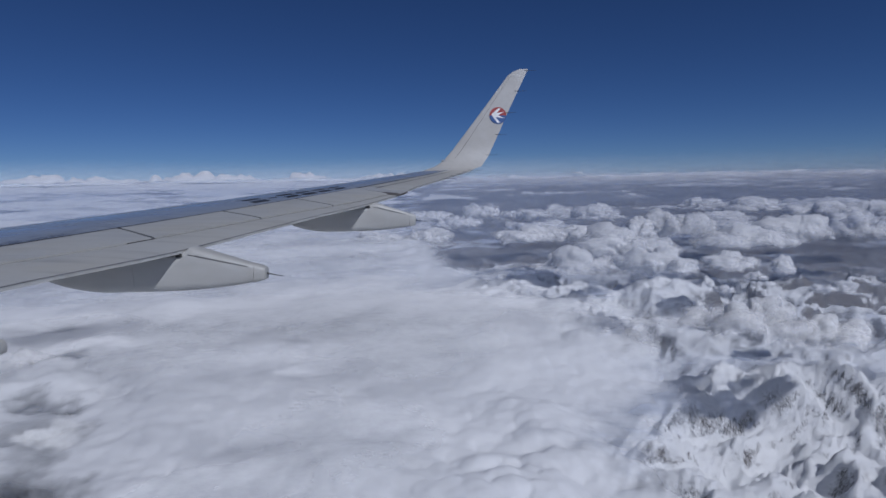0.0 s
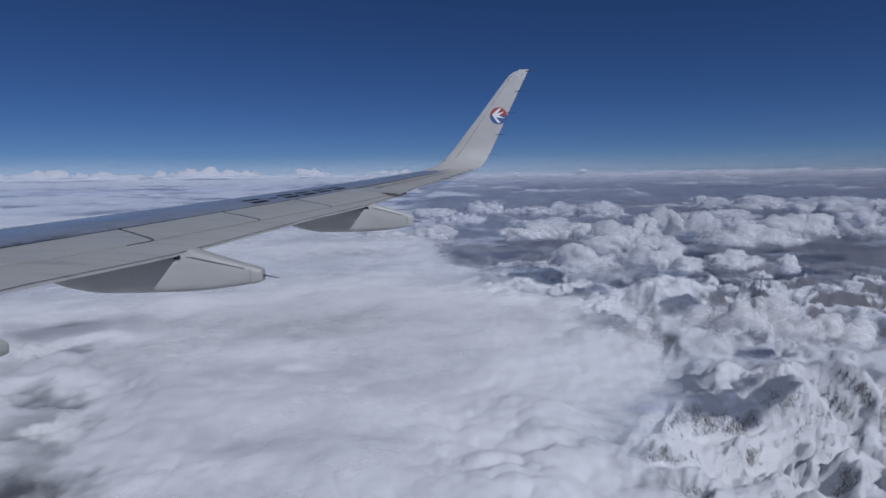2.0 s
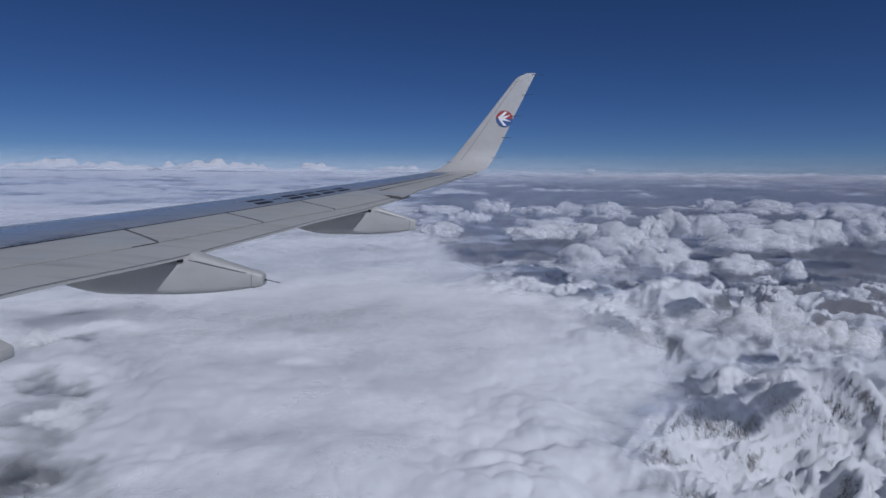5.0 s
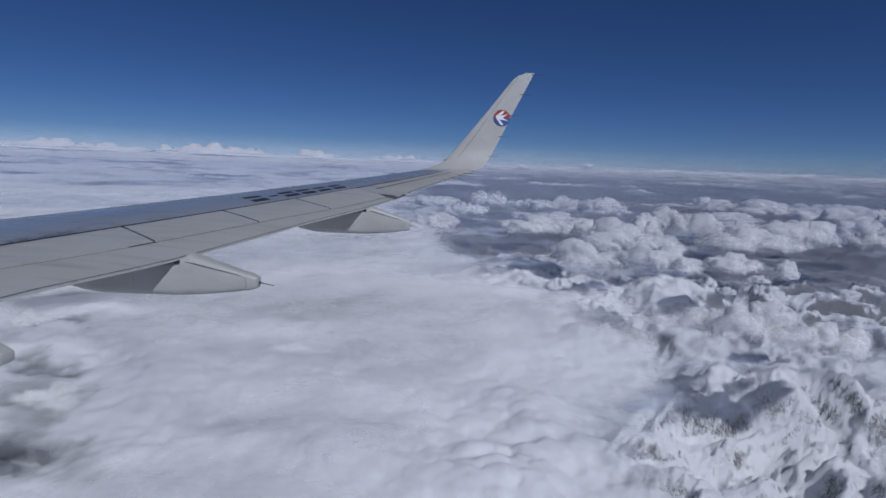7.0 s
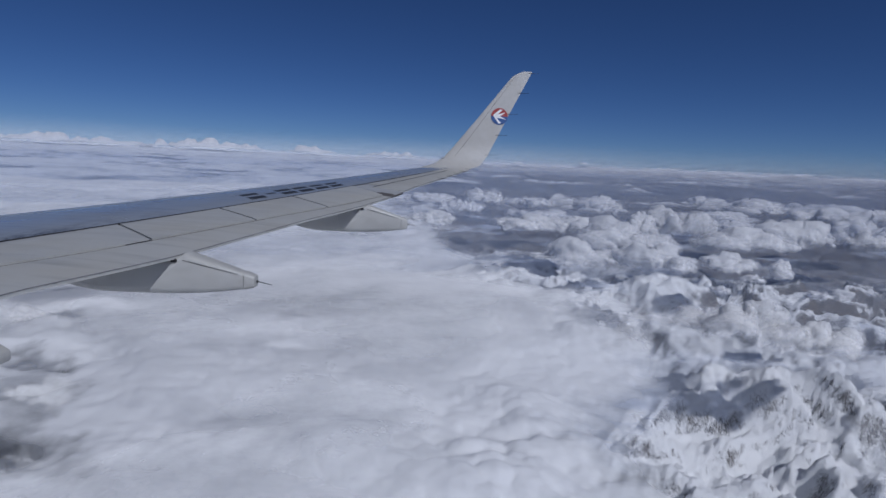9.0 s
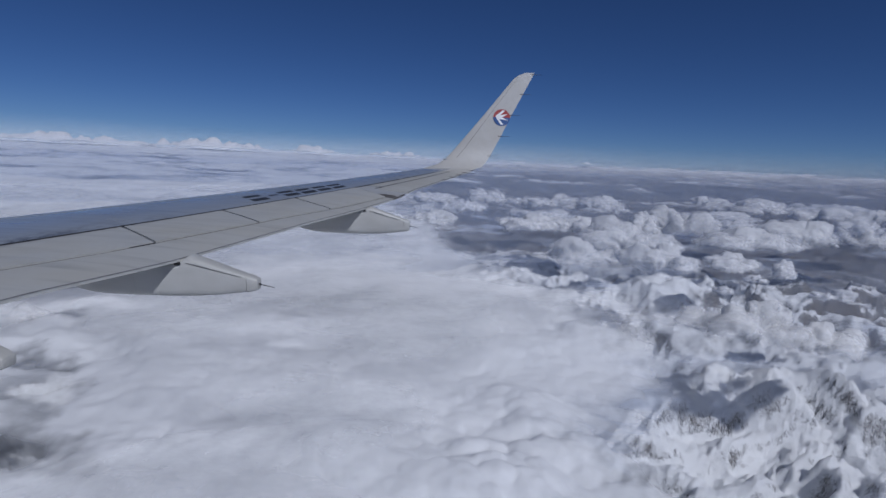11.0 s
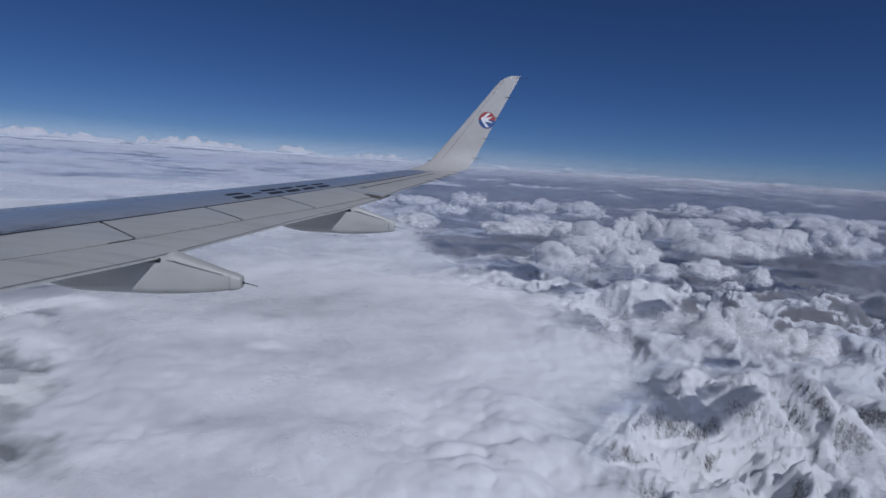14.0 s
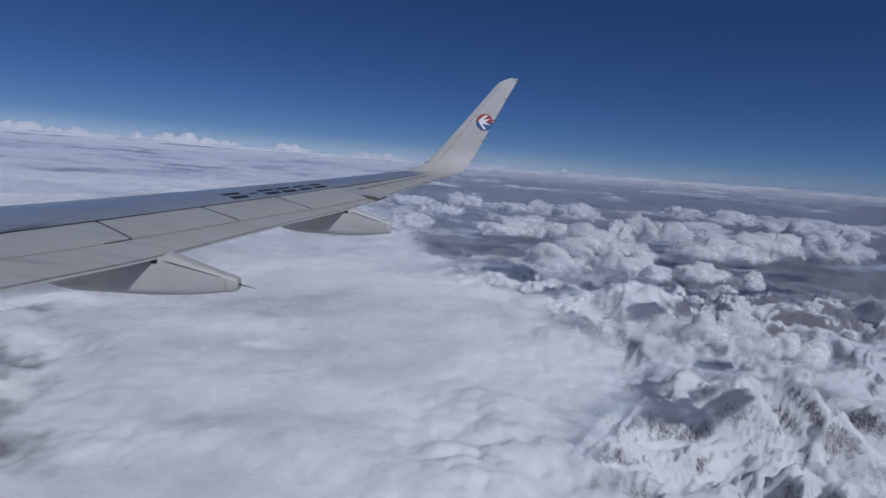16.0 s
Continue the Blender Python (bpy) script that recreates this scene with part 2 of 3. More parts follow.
def sheet_mesh(name, x, y, z, rings, spokes, material, attribute, values, keep=None):
    """A mesh over a disc grid; keep: where there is anything at all."""
    i, j = np.meshgrid(np.arange(rings - 1), np.arange(spokes), indexing="ij")
    jn = (j + 1) % spokes
    faces = np.stack([i * spokes + j, i * spokes + jn, (i + 1) * spokes + jn, (i + 1) * spokes + j], -1).reshape(-1, 4)
    places = np.stack([x.ravel(), y.ravel(), z.ravel()], -1)
    if keep is not None:
        faces = faces[keep.ravel()[faces].any(1)]
        used = np.unique(faces)
        number = np.zeros(x.size, dtype=np.int64)
        number[used] = np.arange(len(used))
        faces, places, values = number[faces], places[used], values.ravel()[used]
    mesh = bpy.data.meshes.new(name)
    mesh.vertices.add(len(places))
    mesh.vertices.foreach_set("co", places.astype(np.float32).ravel())
    mesh.loops.add(faces.size)
    mesh.loops.foreach_set("vertex_index", faces.astype(np.int32).ravel())
    mesh.polygons.add(len(faces))
    mesh.polygons.foreach_set("loop_start", np.arange(0, faces.size, 4, dtype=np.int32))
    mesh.update(calc_edges=True)
    mesh.polygons.foreach_set("use_smooth", np.ones(len(faces), dtype=bool))
    layer = mesh.attributes.new(attribute, "FLOAT", "POINT")
    layer.data.foreach_set("value", values.astype(np.float32).ravel())
    mesh.materials.append(material)
    mesh.validate()
    return new(name, mesh)


# Patches over the plan: (x, y, radius across, radius along, angle, amount).
# Open air (minus) and thick cloud (plus) in the flat deck.
GAPS = [
    (-126, 206, 17, 17, 0, -1.6),
    (-101, 136, 22, 44, 37, -1.05),
    (-112, 160, 12, 10, 10, -0.5),
    (-70, 103, 28, 13, 8, -0.7),
    (-40, 105, 14, 5, 0, -0.45),
    (-42, 178, 7, 4, -20, -0.4),
    (-165, 262, 32, 14, 0, -0.9),
    (30, 205, 10, 12, 0, -0.30),
    (112, 212, 30, 14, 8, 0.55),
    (85, 285, 32, 22, 0, -0.6),
    (95, 116, 28, 14, 20, 0.9),
]
# The rim of the closed deck: how far to the right it reaches at each distance ahead.
RIM_Y = (80, 106, 134, 168, 200, 238, 268, 300, 335, 365, 450, 700, 1500, 5000)
RIM_X = (18, 26, 38, 56, 64, 58, 40, 28, 24, 12, -14, -36, -50, 100)
# Distant cumulus fields: where the heaps crowd together.
HEAPS = [
    (330, 1080, 260, 60, 10, 0.5),
    (700, 1000, 260, 110, 10, 0.6),
    (-40, 1000, 120, 80, 0, 0.35),
    (150, 1350, 260, 70, 5, 0.35),
]
# Single cumulus: (x, y, width, height) over the cloud base.
MIDDLE_CUMULI = [
    (200, 527, 63, 32), (136, 449, 82, 26), (83, 393, 58, 18), (221, 473, 92, 22), (295, 502, 92, 26), (359, 520, 72, 24),
    (130, 365, 51, 19), (207, 368, 24, 13), (184, 391, 48, 13), (160, 500, 40, 28), (420, 610, 90, 22),
]
FAR_CUMULI = [
    (204, 812, 82, 26), (131, 829, 84, 25), (69, 833, 69, 28), (19, 723, 56, 20), (78, 583, 81, 17), (121, 572, 63, 17),
    (-11, 587, 52, 16), (461, 927, 136, 25), (472, 774, 107, 25), (523, 750, 83, 25), (450, 1061, 88, 22), (-53, 591, 62, 14), (300, 640, 90, 14),
    (-70, 480, 56, 8), (110, 690, 90, 14), (-30, 860, 90, 18), (330, 760, 100, 16), (240, 620, 60, 14),
]
LOW_CUMULI = [
    (112, 222, 56, 17), (138, 216, 40, 12), (184, 356, 19, 6), (150, 321, 15, 5),
    (201, 306, 36, 8), (-147, 210, 24, 7), (-112, 190, 15, 5), (67, 218, 22, 7), (-101, 118, 14, 4),
]
# Banks of cumulus on the skyline, with metres of height.
BANKS = [
    (-2280, 3650, 430, 110, 32, 120),
    (-1505, 4030, 360, 110, 20, 165),
    (-895, 4200, 150, 100, 12, 150),
    (-375, 4280, 210, 100, 5, 110),
    (420, 4500, 160, 90, -5, 45),
    (1000, 4500, 60, 80, -12, 70),
    (1700, 4250, 600, 100, -20, 25),
    (2700, 3700, 620, 110, -35, 25),
]


def cumulus(x, y, width, height, seed, core, fluff, base_z=46.0):
    """One cumulus: a heap of round heads with smaller heads on them, wrapped in two thinner skins of droplets."""
    rng = np.random.default_rng(seed)
    az, el = np.meshgrid(np.linspace(0, 2 * np.pi, 141)[:-1], np.radians(np.linspace(-12, 90, 44)), indexing="ij")
    az, el = az.T, el.T
    d = np.stack([np.cos(el) * np.cos(az), np.cos(el) * np.sin(az), np.sin(el)], -1)
    reach = np.full(az.shape, 0.30)

    def swell(reach, c, radius, soft):
        b = d @ c
        inside = radius * radius - c @ c + b * b
        t = np.where(inside > 0, b + np.sqrt(np.maximum(inside, 0)), 0.0)
        return soft * np.logaddexp(reach / soft, t / soft)

    for _ in range(11):
        a, q = rng.uniform(0, 2 * np.pi), 0.66 * math.sqrt(rng.uniform(0.02, 1))
        radius = rng.uniform(0.20, 0.38)
        c = np.array([q * math.cos(a), q * math.sin(a), rng.uniform(0.05, 0.72) * (1 - 0.75 * q)])
        reach = swell(reach, c, radius, 0.03)
    for count, small, large in ((42, 0.08, 0.17), (90, 0.040, 0.080)):
        base = reach.copy()
        for _ in range(count):
            i, j = rng.integers(4, 42), rng.integers(0, 140)
            reach = swell(reach, d[i, j] * (base[i, j] - 0.03), rng.uniform(small, large), 0.017)
    turn = rng.uniform(-0.5, 0.5)
    thing = None
    top_z = (d[..., 2] * reach).max()
    for grow, sink, material, step in ((1.0, 0.0, core, 1), (1.05, 0.16, fluff, 1), (1.12, 0.30, fluff, 2)):
        cut = (slice(None, None, step), slice(None, None, step))
        dd = d[cut]
        p = dd * (reach[cut] * grow)[..., None]
        px = (p[..., 0] * math.cos(turn) - 0.72 * p[..., 1] * math.sin(turn)) * width / 2
        py = (p[..., 0] * math.sin(turn) + 0.72 * p[..., 1] * math.cos(turn)) * width / 2
        pz = p[..., 2] * height / max(0.75, top_z)
        rough = (0.022 + 0.12 * (grow - 1)) * width * fbm(px + 1.3 * pz + 37 * seed, py + 0.9 * pz, width * 0.13, 4, 140 + int(20 * grow), 0.62)
        px, py, pz = px + rough * dd[..., 0], py + rough * dd[..., 1], pz + 0.6 * rough * dd[..., 2]
        thick = -0.42 + 2.1 * p[..., 2] / grow + 0.40 * fbm(px + 11 * seed, py + 0.8 * pz, width * 0.28, 3, 141) - sink
        mesh = sheet_mesh("outer_fringe" if thing else "cumulus_cloud", x + px, y + py, base_z + pz, *p.shape[:2], material, "cloud_depth", thick, thick > -0.34)
        if thing:
            mesh.parent = thing
            mesh["label"] = "thin soft outer fringe"
        thing = thing or mesh
    kind = "towering" if height > 0.45 * width else "small flat" if height < 10 else "broad rounded"
    place = "over snowy mountains" if y < 420 else "over dark land"
    tagged(thing, f"{kind} white cumulus cloud with a hazy base {place}", "cloud", "cumulus clouds")


def billows(x, y, size, seed):
    """Soft round swellings with creases between them, about 0 to 0.7."""
    return np.sqrt(perlin(x / size, y / size, seed) ** 2 + 0.03) * 1.5 - 0.26


def build_landscape():
    x, y, rings, spokes = disc_grid(60.0, 0.0065, 0.17)
    r = np.hypot(x, y)
    # Ground: snowy ranges with dark valleys.
    wx, wy = x + 16 * fbm(x, y, 90, 3, 71), y + 16 * fbm(x, y, 90, 3, 72)
    rise = 0.85 * ridges(wx, wy, 80, 9, 43, 0.54) + 0.15 * ridges(wx, wy, 24, 6, 47, 0.55)
    massif = blobs(x, y, [(140, 235, 75, 60, 25, 0.85), (70, 150, 60, 30, 0, 0.40), (240, 360, 70, 40, 20, 0.25), (75, 600, 90, 70, 0, 0.42), (140, 450, 90, 60, 0, 0.6), (330, 480, 170, 100, 0, 0.8), (-160, 220, 80, 80, 0, 0.5)])
    ground_z = (18 + 36 * massif) * rise + 8 * fbm(x, y, 300, 3, 60) - 9 - 8 * np.clip((r - 450) / 300, 0, 1) + 128 * (r / 4900) ** 2
    snow = 0.10 + 0.30 * fbm(x, y, 110, 4, 77) + 0.012 * ground_z
    snow += blobs(x, y, [(130, 205, 150, 95, 0, 0.66), (122, 232, 45, 40, 0, 0.45), (50, 690, 80, 90, 0, 1.5), (135, 455, 85, 65, 0, 0.95), (-165, 225, 100, 100, 0, 1.0), (320, 530, 150, 110, 0, -0.85)])
    snow -= 2.1 * np.clip((r - 560) / 380, 0, 1)
    ground = sheet_mesh("ground", x, y, ground_z, rings, spokes, ground_material(), "snow", snow)
    tagged(ground, "snow-covered mountain ranges and dark valleys far below", "mountains", kind="structure")

    # Flat deck: soft and closed under the wing, torn open to the right.
    x, y, rings, spokes = disc_grid(50.0, 0.0085, 0.24)
    r = np.hypot(x, y)
    far = np.clip((r - 450) / 900, 0, 1)
    rim = np.interp(y, RIM_Y, RIM_X)
    wx, wy = x + 15 * fbm(x, y, 40, 5, 16, 0.6), y + 15 * fbm(x, y, 40, 5, 17, 0.6)
    inside = np.clip((rim - wx) / (24 + 0.06 * r), -1.3, 0.9)
    torn = 0.24 * fbm(x, y, 70, 5, 11)
    cover = 0.30 + inside + blobs(wx, wy, GAPS) + torn + far * (inside < 0) * (-0.14 + 1.4 * fbm(x * 0.40, y, 380, 5, 15, 0.6))
    cover -= far * np.clip((4000 - r) / 900, 0, 1) * (inside > 0) * np.clip(0.72 + 0.75 * fbm(x * 0.7, y, 260, 5, 46, 0.6), 0, 1.25)
    sx, sy = x + 12 * fbm(x, y, 60, 3, 18), y + 12 * fbm(x, y, 60, 3, 19)
    lumpy = np.clip(0.55 + 0.8 * fbm(x, y, 80, 3, 32) - 0.35 * inside, 0.15, 1.1)
    z = 50 + 3.4 * fbm(x, y, 140, 3, 31, 0.42) + (3.0 * billows(sx, sy, 60, 33) + lumpy * (3.6 * domes(x, y, 27, 35) + 2.8 * domes(x, y, 13, 37) + 1.7 * domes(x, y, 6.5, 39))) * (1 - far)
    z += 0.35 * fbm(x, y, 5, 3, 38) * (1 - far) + far * (4 * fbm(x, y, 500, 4, 36) + 7 * billows(x, y, 150, 44) + 4 * fbm(x, y, 60, 4, 45)) - 2 * np.clip(0.4 - cover, 0, 1) + 78 * (r / 4900) ** 2
    deck = sheet_mesh("cloud_deck", x, y, z, rings, spokes, cloud_material("deck_cloud", (0.78, 0.79, 0.805), -0.22, 0.62, 0.05, 0.30, 1.0, 0.5), "cloud_depth", cover, cover > -0.5)
    tagged(deck, "soft closed deck of white and grey stratus cloud", "clouds", kind="stuff")

    # Heaped cumulus far out.
    x, y, rings, spokes = disc_grid(60.0, 0.0085, 0.26)
    r = np.hypot(x, y)
    far = np.clip((r - 700) / 900, 0, 1)
    right = 1 / (1 + np.exp(-(x - 0.06 * y + 10) / (22 + 0.07 * r)))
    wx, wy = x + 7 * fbm(x, y, 26, 3, 81), y + 7 * fbm(x, y, 26, 3, 82)
    head = domes(wx, wy, 34, 21)
    knob = domes(wx, wy, 17, 22)
    crowd = blobs(wx, wy, HEAPS) + 0.42 * fbm(x, y, 90, 4, 84) + 0.45 * fbm(x, y, 300, 2, 89) - 0.14 + far * right * (-0.22 + 1.0 * fbm(x * 0.45, y, 300, 3, 85)) - 0.35 * (1 - right) - 1.6 * np.clip((820 - r) / 120, 0, 1)
    heap = np.clip(0.25 + 1.3 * crowd, 0, 1.1) * (crowd > -0.15)
    bank = 112 * np.tanh(blobs(x, y, BANKS) * 0.75 / 112) * (0.40 + 0.24 * domes(wx, wy * 0.35, 120, 24) + 0.34 * domes(wx, wy * 0.3, 58, 28) + 0.34 * fbm(x, y * 0.3, 60, 5, 29, 0.68))
    z = 45 + heap * (10.0 * head + 7.0 * knob) + 3 * fbm(x, y, 40, 3, 86) + bank + 78 * (r / 4900) ** 2
    depth = crowd * 1.3 - 0.45 + 0.8 * head * (crowd > 0) - 0.15 + 0.25 * knob + 0.06 * bank
    z += 1.6 * fbm(x, y, 16, 3, 88, 0.6) * np.clip(heap * 2, 0, 1)
    heaped = cloud_material("cumulus_cloud", (0.72, 0.73, 0.75), -0.1, 0.9, 0.06, 0.5, 1.0, 0.8)
    mask = depth > -0.2
    label = islands(mask)
    numbers, counts = np.unique(label[label >= 0], return_counts=True)
    single = [k for k, c in sorted(zip(numbers, counts), key=lambda q: -q[1]) if c >= 120][:60]
    for k in single:
        own = label == k
        distance, tall = r[own].min(), (z[own].max() - 45)
        cloud = sheet_mesh("cumulus_cloud", x, y, z, rings, spokes, heaped, "cloud_depth", depth, own)
        look_of = "towering" if tall > 24 else "low flat" if tall < 12 else "rounded"
        place = "on the skyline" if distance > 2500 else "over snowy mountains" if distance < 600 else "over dark distant land"
        tagged(cloud, f"{look_of} white cumulus cloud with grey base {place}", "cloud", "cumulus clouds")
    rest = mask & ~np.isin(label, single)
    if rest.any():
        scraps = sheet_mesh("cloud_scraps", x, y, z, rings, spokes, heaped, "cloud_depth", depth, rest)
        tagged(scraps, "small torn scraps of white cloud", "clouds", kind="stuff")

    core = cloud_material("puffed_cloud", (0.77, 0.775, 0.785), 0.0, 0.80, 0.10, 0.8, 1.0, 0.9)
    fluff = cloud_material("cloud_fluff", (0.79, 0.795, 0.805), -0.05, 1.2, 0.16, 1.9, 0.60, 0.8)
    for number, (cx, cy, wide, tall) in enumerate(MIDDLE_CUMULI + FAR_CUMULI):
        cumulus(cx, cy, wide * 1.15, tall, 300 + number, core, fluff)
    for number, (cx, cy, wide, tall) in enumerate(LOW_CUMULI):
        cumulus(cx, cy, wide, tall, 400 + number, core, fluff, 46.0)

    # Aerial haze added as tinted see-through rings, thicker towards the skyline.
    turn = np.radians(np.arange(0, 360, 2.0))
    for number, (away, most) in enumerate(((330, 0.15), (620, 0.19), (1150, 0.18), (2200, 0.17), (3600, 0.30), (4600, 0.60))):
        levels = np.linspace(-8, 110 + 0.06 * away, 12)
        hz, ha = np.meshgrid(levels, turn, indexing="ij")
        haze = sheet_mesh("haze", away * np.sin(ha), away * np.cos(ha), hz, len(levels), len(turn), haze_ring_material(away, most), "cloud_depth", np.zeros_like(hz))
        tagged(haze, "see-through blue ring painted to stand in for distant haze", "haze", kind="stuff")

    # Thin torn cloud under and over the deck.
    x, y, rings, spokes = disc_grid(50.0, 0.014, 0.45)
    r = np.hypot(x, y)
    gaps = blobs(x, y, GAPS)
    rim = np.interp(y, RIM_Y, RIM_X)
    inside = np.clip((rim - x) / (45 + 0.08 * r), -1.3, 0.9)
    z = 44 + 4 * fbm(x, y, 70, 4, 51)
    cover = 1.5 * gaps + 0.10 + 0.9 * np.maximum(inside, -0.30) + 0.95 * fbm(x, y, 75, 5, 52) + blobs(x, y, [(180, 560, 260, 190, 0, 0.35), (150, 440, 60, 40, 0, -0.5), (320, 480, 80, 60, 0, -0.4)])
    # The low sheet's blue tint and least alpha also paint haze over the land.
    low = sheet_mesh("low_cloud", x, y, z, rings, spokes, cloud_material("low_cloud", (0.66, 0.715, 0.83), 0.0, 1.1, 0.05, 0.9, 0.75, 0.8, 0.08), "cloud_depth", cover)
    tagged(low, "thin torn grey cloud under the deck, tinted blue as haze", "clouds", kind="stuff")
    thin = cloud_material("veil_cloud", (0.88, 0.885, 0.89), 0.0, 1.1, 0.06, 0.55, 0.60, 0.3)
    for lift, seed in ((57, 55), (61, 65)):
        z = lift + 3 * fbm(x, y, 120, 4, seed) + 4 * billows(x, y, 32, seed + 2)
        cover = 0.9 * gaps + 0.05 + 0.55 * inside + 0.62 * fbm(x, y, 90, 4, seed + 1)
        veil = sheet_mesh("cloud_veil", x, y, z, rings, spokes, thin, "cloud_depth", cover, (cover > -0.55) & (r < 900))
        tagged(veil, "faint white veil of cloud over the deck", "clouds", kind="stuff")


build_landscape()



# ---- the wing ----


def part(name, bm, material, parent, label="", smooth=True):
    mesh = bpy.data.meshes.new(name)
    bmesh.ops.recalc_face_normals(bm, faces=bm.faces)
    bm.to_mesh(mesh)
    bm.free()
    if smooth:
        mesh.polygons.foreach_set("use_smooth", [True] * len(mesh.polygons))
        mesh.set_sharp_from_angle(angle=radians(35))
    mesh.materials.append(material)
    ob = new(name, mesh)
    ob.parent = parent
    if label:
        ob["label"] = label
    return ob


wing = new("aircraft_wing")
wing.location = (0, 0, EYE)
tagged(wing, "grey swept airliner wing with an upturned white sharklet, in flight", "aircraft wing")


def lead(s):
    """x of the leading edge at s metres outboard of the eye."""
    return -8.7 + 0.535 * (s - 0.28)


def trail(s):
    return -2.5 + (0.292 if s > 3.4 else 0.03) * (s - (4.7 if s > 3.4 else 3.4)) - (0.0 if s > 3.4 else 0.38)


CREST = ((0.0, -0.050), (0.015, -0.034), (0.04, -0.026), (0.10, -0.013), (0.20, -0.005), (0.35, 0.001), (0.50, 0.002), (0.60, -0.003), (0.75, -0.009), (0.86, -0.015), (1.0, -0.030))
BELLY = ((0.0, -0.052), (0.015, -0.066), (0.04, -0.076), (0.10, -0.092), (0.20, -0.105), (0.35, -0.112), (0.50, -0.100), (0.60, -0.086), (0.75, -0.058), (0.86, -0.040), (1.0, -0.034))


def table(rows, c):
    return float(np.interp(c, [r[0] for r in rows], [r[1] for r in rows]))


def top(s, c, lift=0.0):
    """A place on the wing's upper surface: s metres outboard, c of the chord from the leading edge."""
    chord = trail(s) - lead(s)
    rear = 0.018 * chord * max(0.0, min(1.0, (s - 10.7) / 0.3)) * max(0.0, c - 0.6) / 0.4
    rear += (0.012 * max(0.0, min(1.0, (9.0 - s) / 1.5)) + 0.012 * max(0.0, min(1.0, (5.2 - s) / 1.2))) * chord * max(0.0, c - 0.6) / 0.4
    z = -0.735 + 0.060 * (s - 7) + 0.0015 * (s - 7) ** 2
    return Vector((lead(s) + c * chord, s, z + table(CREST, c) * chord + rear + lift))


def under(s, c):
    chord = trail(s) - lead(s)
    p = top(s, c)
    return Vector((p.x, s, p.z + (table(BELLY, c) - table(CREST, c)) * chord))


def slab(s0, s1, c0, c1, lift, thick, skew=0.0, ns=10, nc=5):
    """A plate that lies on the upper surface; skew: how far its side edges run inboard from front to rear."""
    bm = bmesh.new()
    rows = []
    for i in range(ns + 1):
        a, b = [], []
        for j in range(nc + 1):
            s = s0 + (s1 - s0) * i / ns - skew * j / nc
            ca, cb = (q(s) if callable(q) else q for q in (c0, c1))
            c = ca + (cb - ca) * j / nc
            p = top(s, c, lift)
            edge = 0.004 if i in (0, ns) or j in (0, nc) else 0.0
            a.append(bm.verts.new(p - Vector((0, 0, edge))))
            b.append(bm.verts.new(p - Vector((0, 0, thick))))
        rows.append((a, b))
    for i in range(ns):
        for j in range(nc):
            a, b, d, e = rows[i][0], rows[i + 1][0], rows[i][1], rows[i + 1][1]
            bm.faces.new((a[j], b[j], b[j + 1], a[j + 1]))
            bm.faces.new((d[j], d[j + 1], e[j + 1], e[j]))
    for j in range(nc):
        for a, b in (rows[0], rows[ns]):
            bm.faces.new((a[j], a[j + 1], b[j + 1], b[j]))
    for i in range(ns):
        for j in (0, nc):
            bm.faces.new((rows[i][0][j], rows[i + 1][0][j], rows[i + 1][1][j], rows[i][1][j]))
    return bm


def loft(sections, closed=True):
    """A skin over rings of points, with its ends closed."""
    bm = bmesh.new()
    rings = [[bm.verts.new(p) for p in ring] for ring in sections]
    n = len(rings[0])
    for a, b in zip(rings, rings[1:]):
        for j in range(n):
            k = (j + 1) % n
            bm.faces.new((a[j], a[k], b[k], b[j]))
    if closed:
        bm.faces.new(rings[0])
        bm.faces.new(rings[-1][::-1])
    return bm


CS = [0.0, 0.015, 0.04, 0.10, 0.20, 0.35, 0.50, 0.60, 0.75, 0.86, 0.99]


def wing_section(s):
    return [top(s, c, -0.012) for c in CS] + [under(s, c) for c in CS[::-1]][:-1]


part("wing_box", loft([wing_section(s) for s in np.linspace(-0.6, 15.25, 30)]), UNDER_GREY, wing, "grey lower wing skin and structure")
for a, b in ((-0.6, 3.2), (3.21, 6.4), (6.41, 9.6), (9.61, 12.4), (12.41, 15.2)):
    part("slat", slab(a, b, 0.003, 0.14, 0.004, 0.012, ns=8, nc=6), SKIN_GREY, wing, "dark grey leading-edge slat")
for a, b in ((-0.6, 5.2), (5.206, 9.9), (9.906, 15.2)):
    part("upper_skin", slab(a, b, 0.145, 0.5805, 0.0, 0.010, ns=14, nc=9), SKIN_GREY, wing, "dark blue-grey glossy upper wing skin")
part("seal_strip", slab(-0.6, 14.4, 0.582, 0.602, 0.002, 0.012, ns=30, nc=1), SEAL_BLACK, wing, "black rubber seal")


def joint(s):
    """Where the spoilers end and the flap begins, as a part of the chord."""
    return max(0.80, min(0.945, 0.851 + 0.0215 * (s - 5.7)))


for a, b in ((0.6, 3.55), (3.575, 6.335), (6.37, 7.73), (7.765, 9.18), (9.215, 10.85)):
    part("spoiler", slab(a, b, 0.606, lambda s: joint(s) - 0.005, 0.010, 0.022, skew=0.62, ns=8, nc=6), LIGHT_GREY, wing, "light grey spoiler panel with dark side gap")
part("flap_seal", slab(-0.6, 10.18, lambda s: joint(s) - 0.0035, lambda s: joint(s) + 0.0025, -0.004, 0.012, ns=24, nc=1), GRIME, wing, "thin grimy joint")
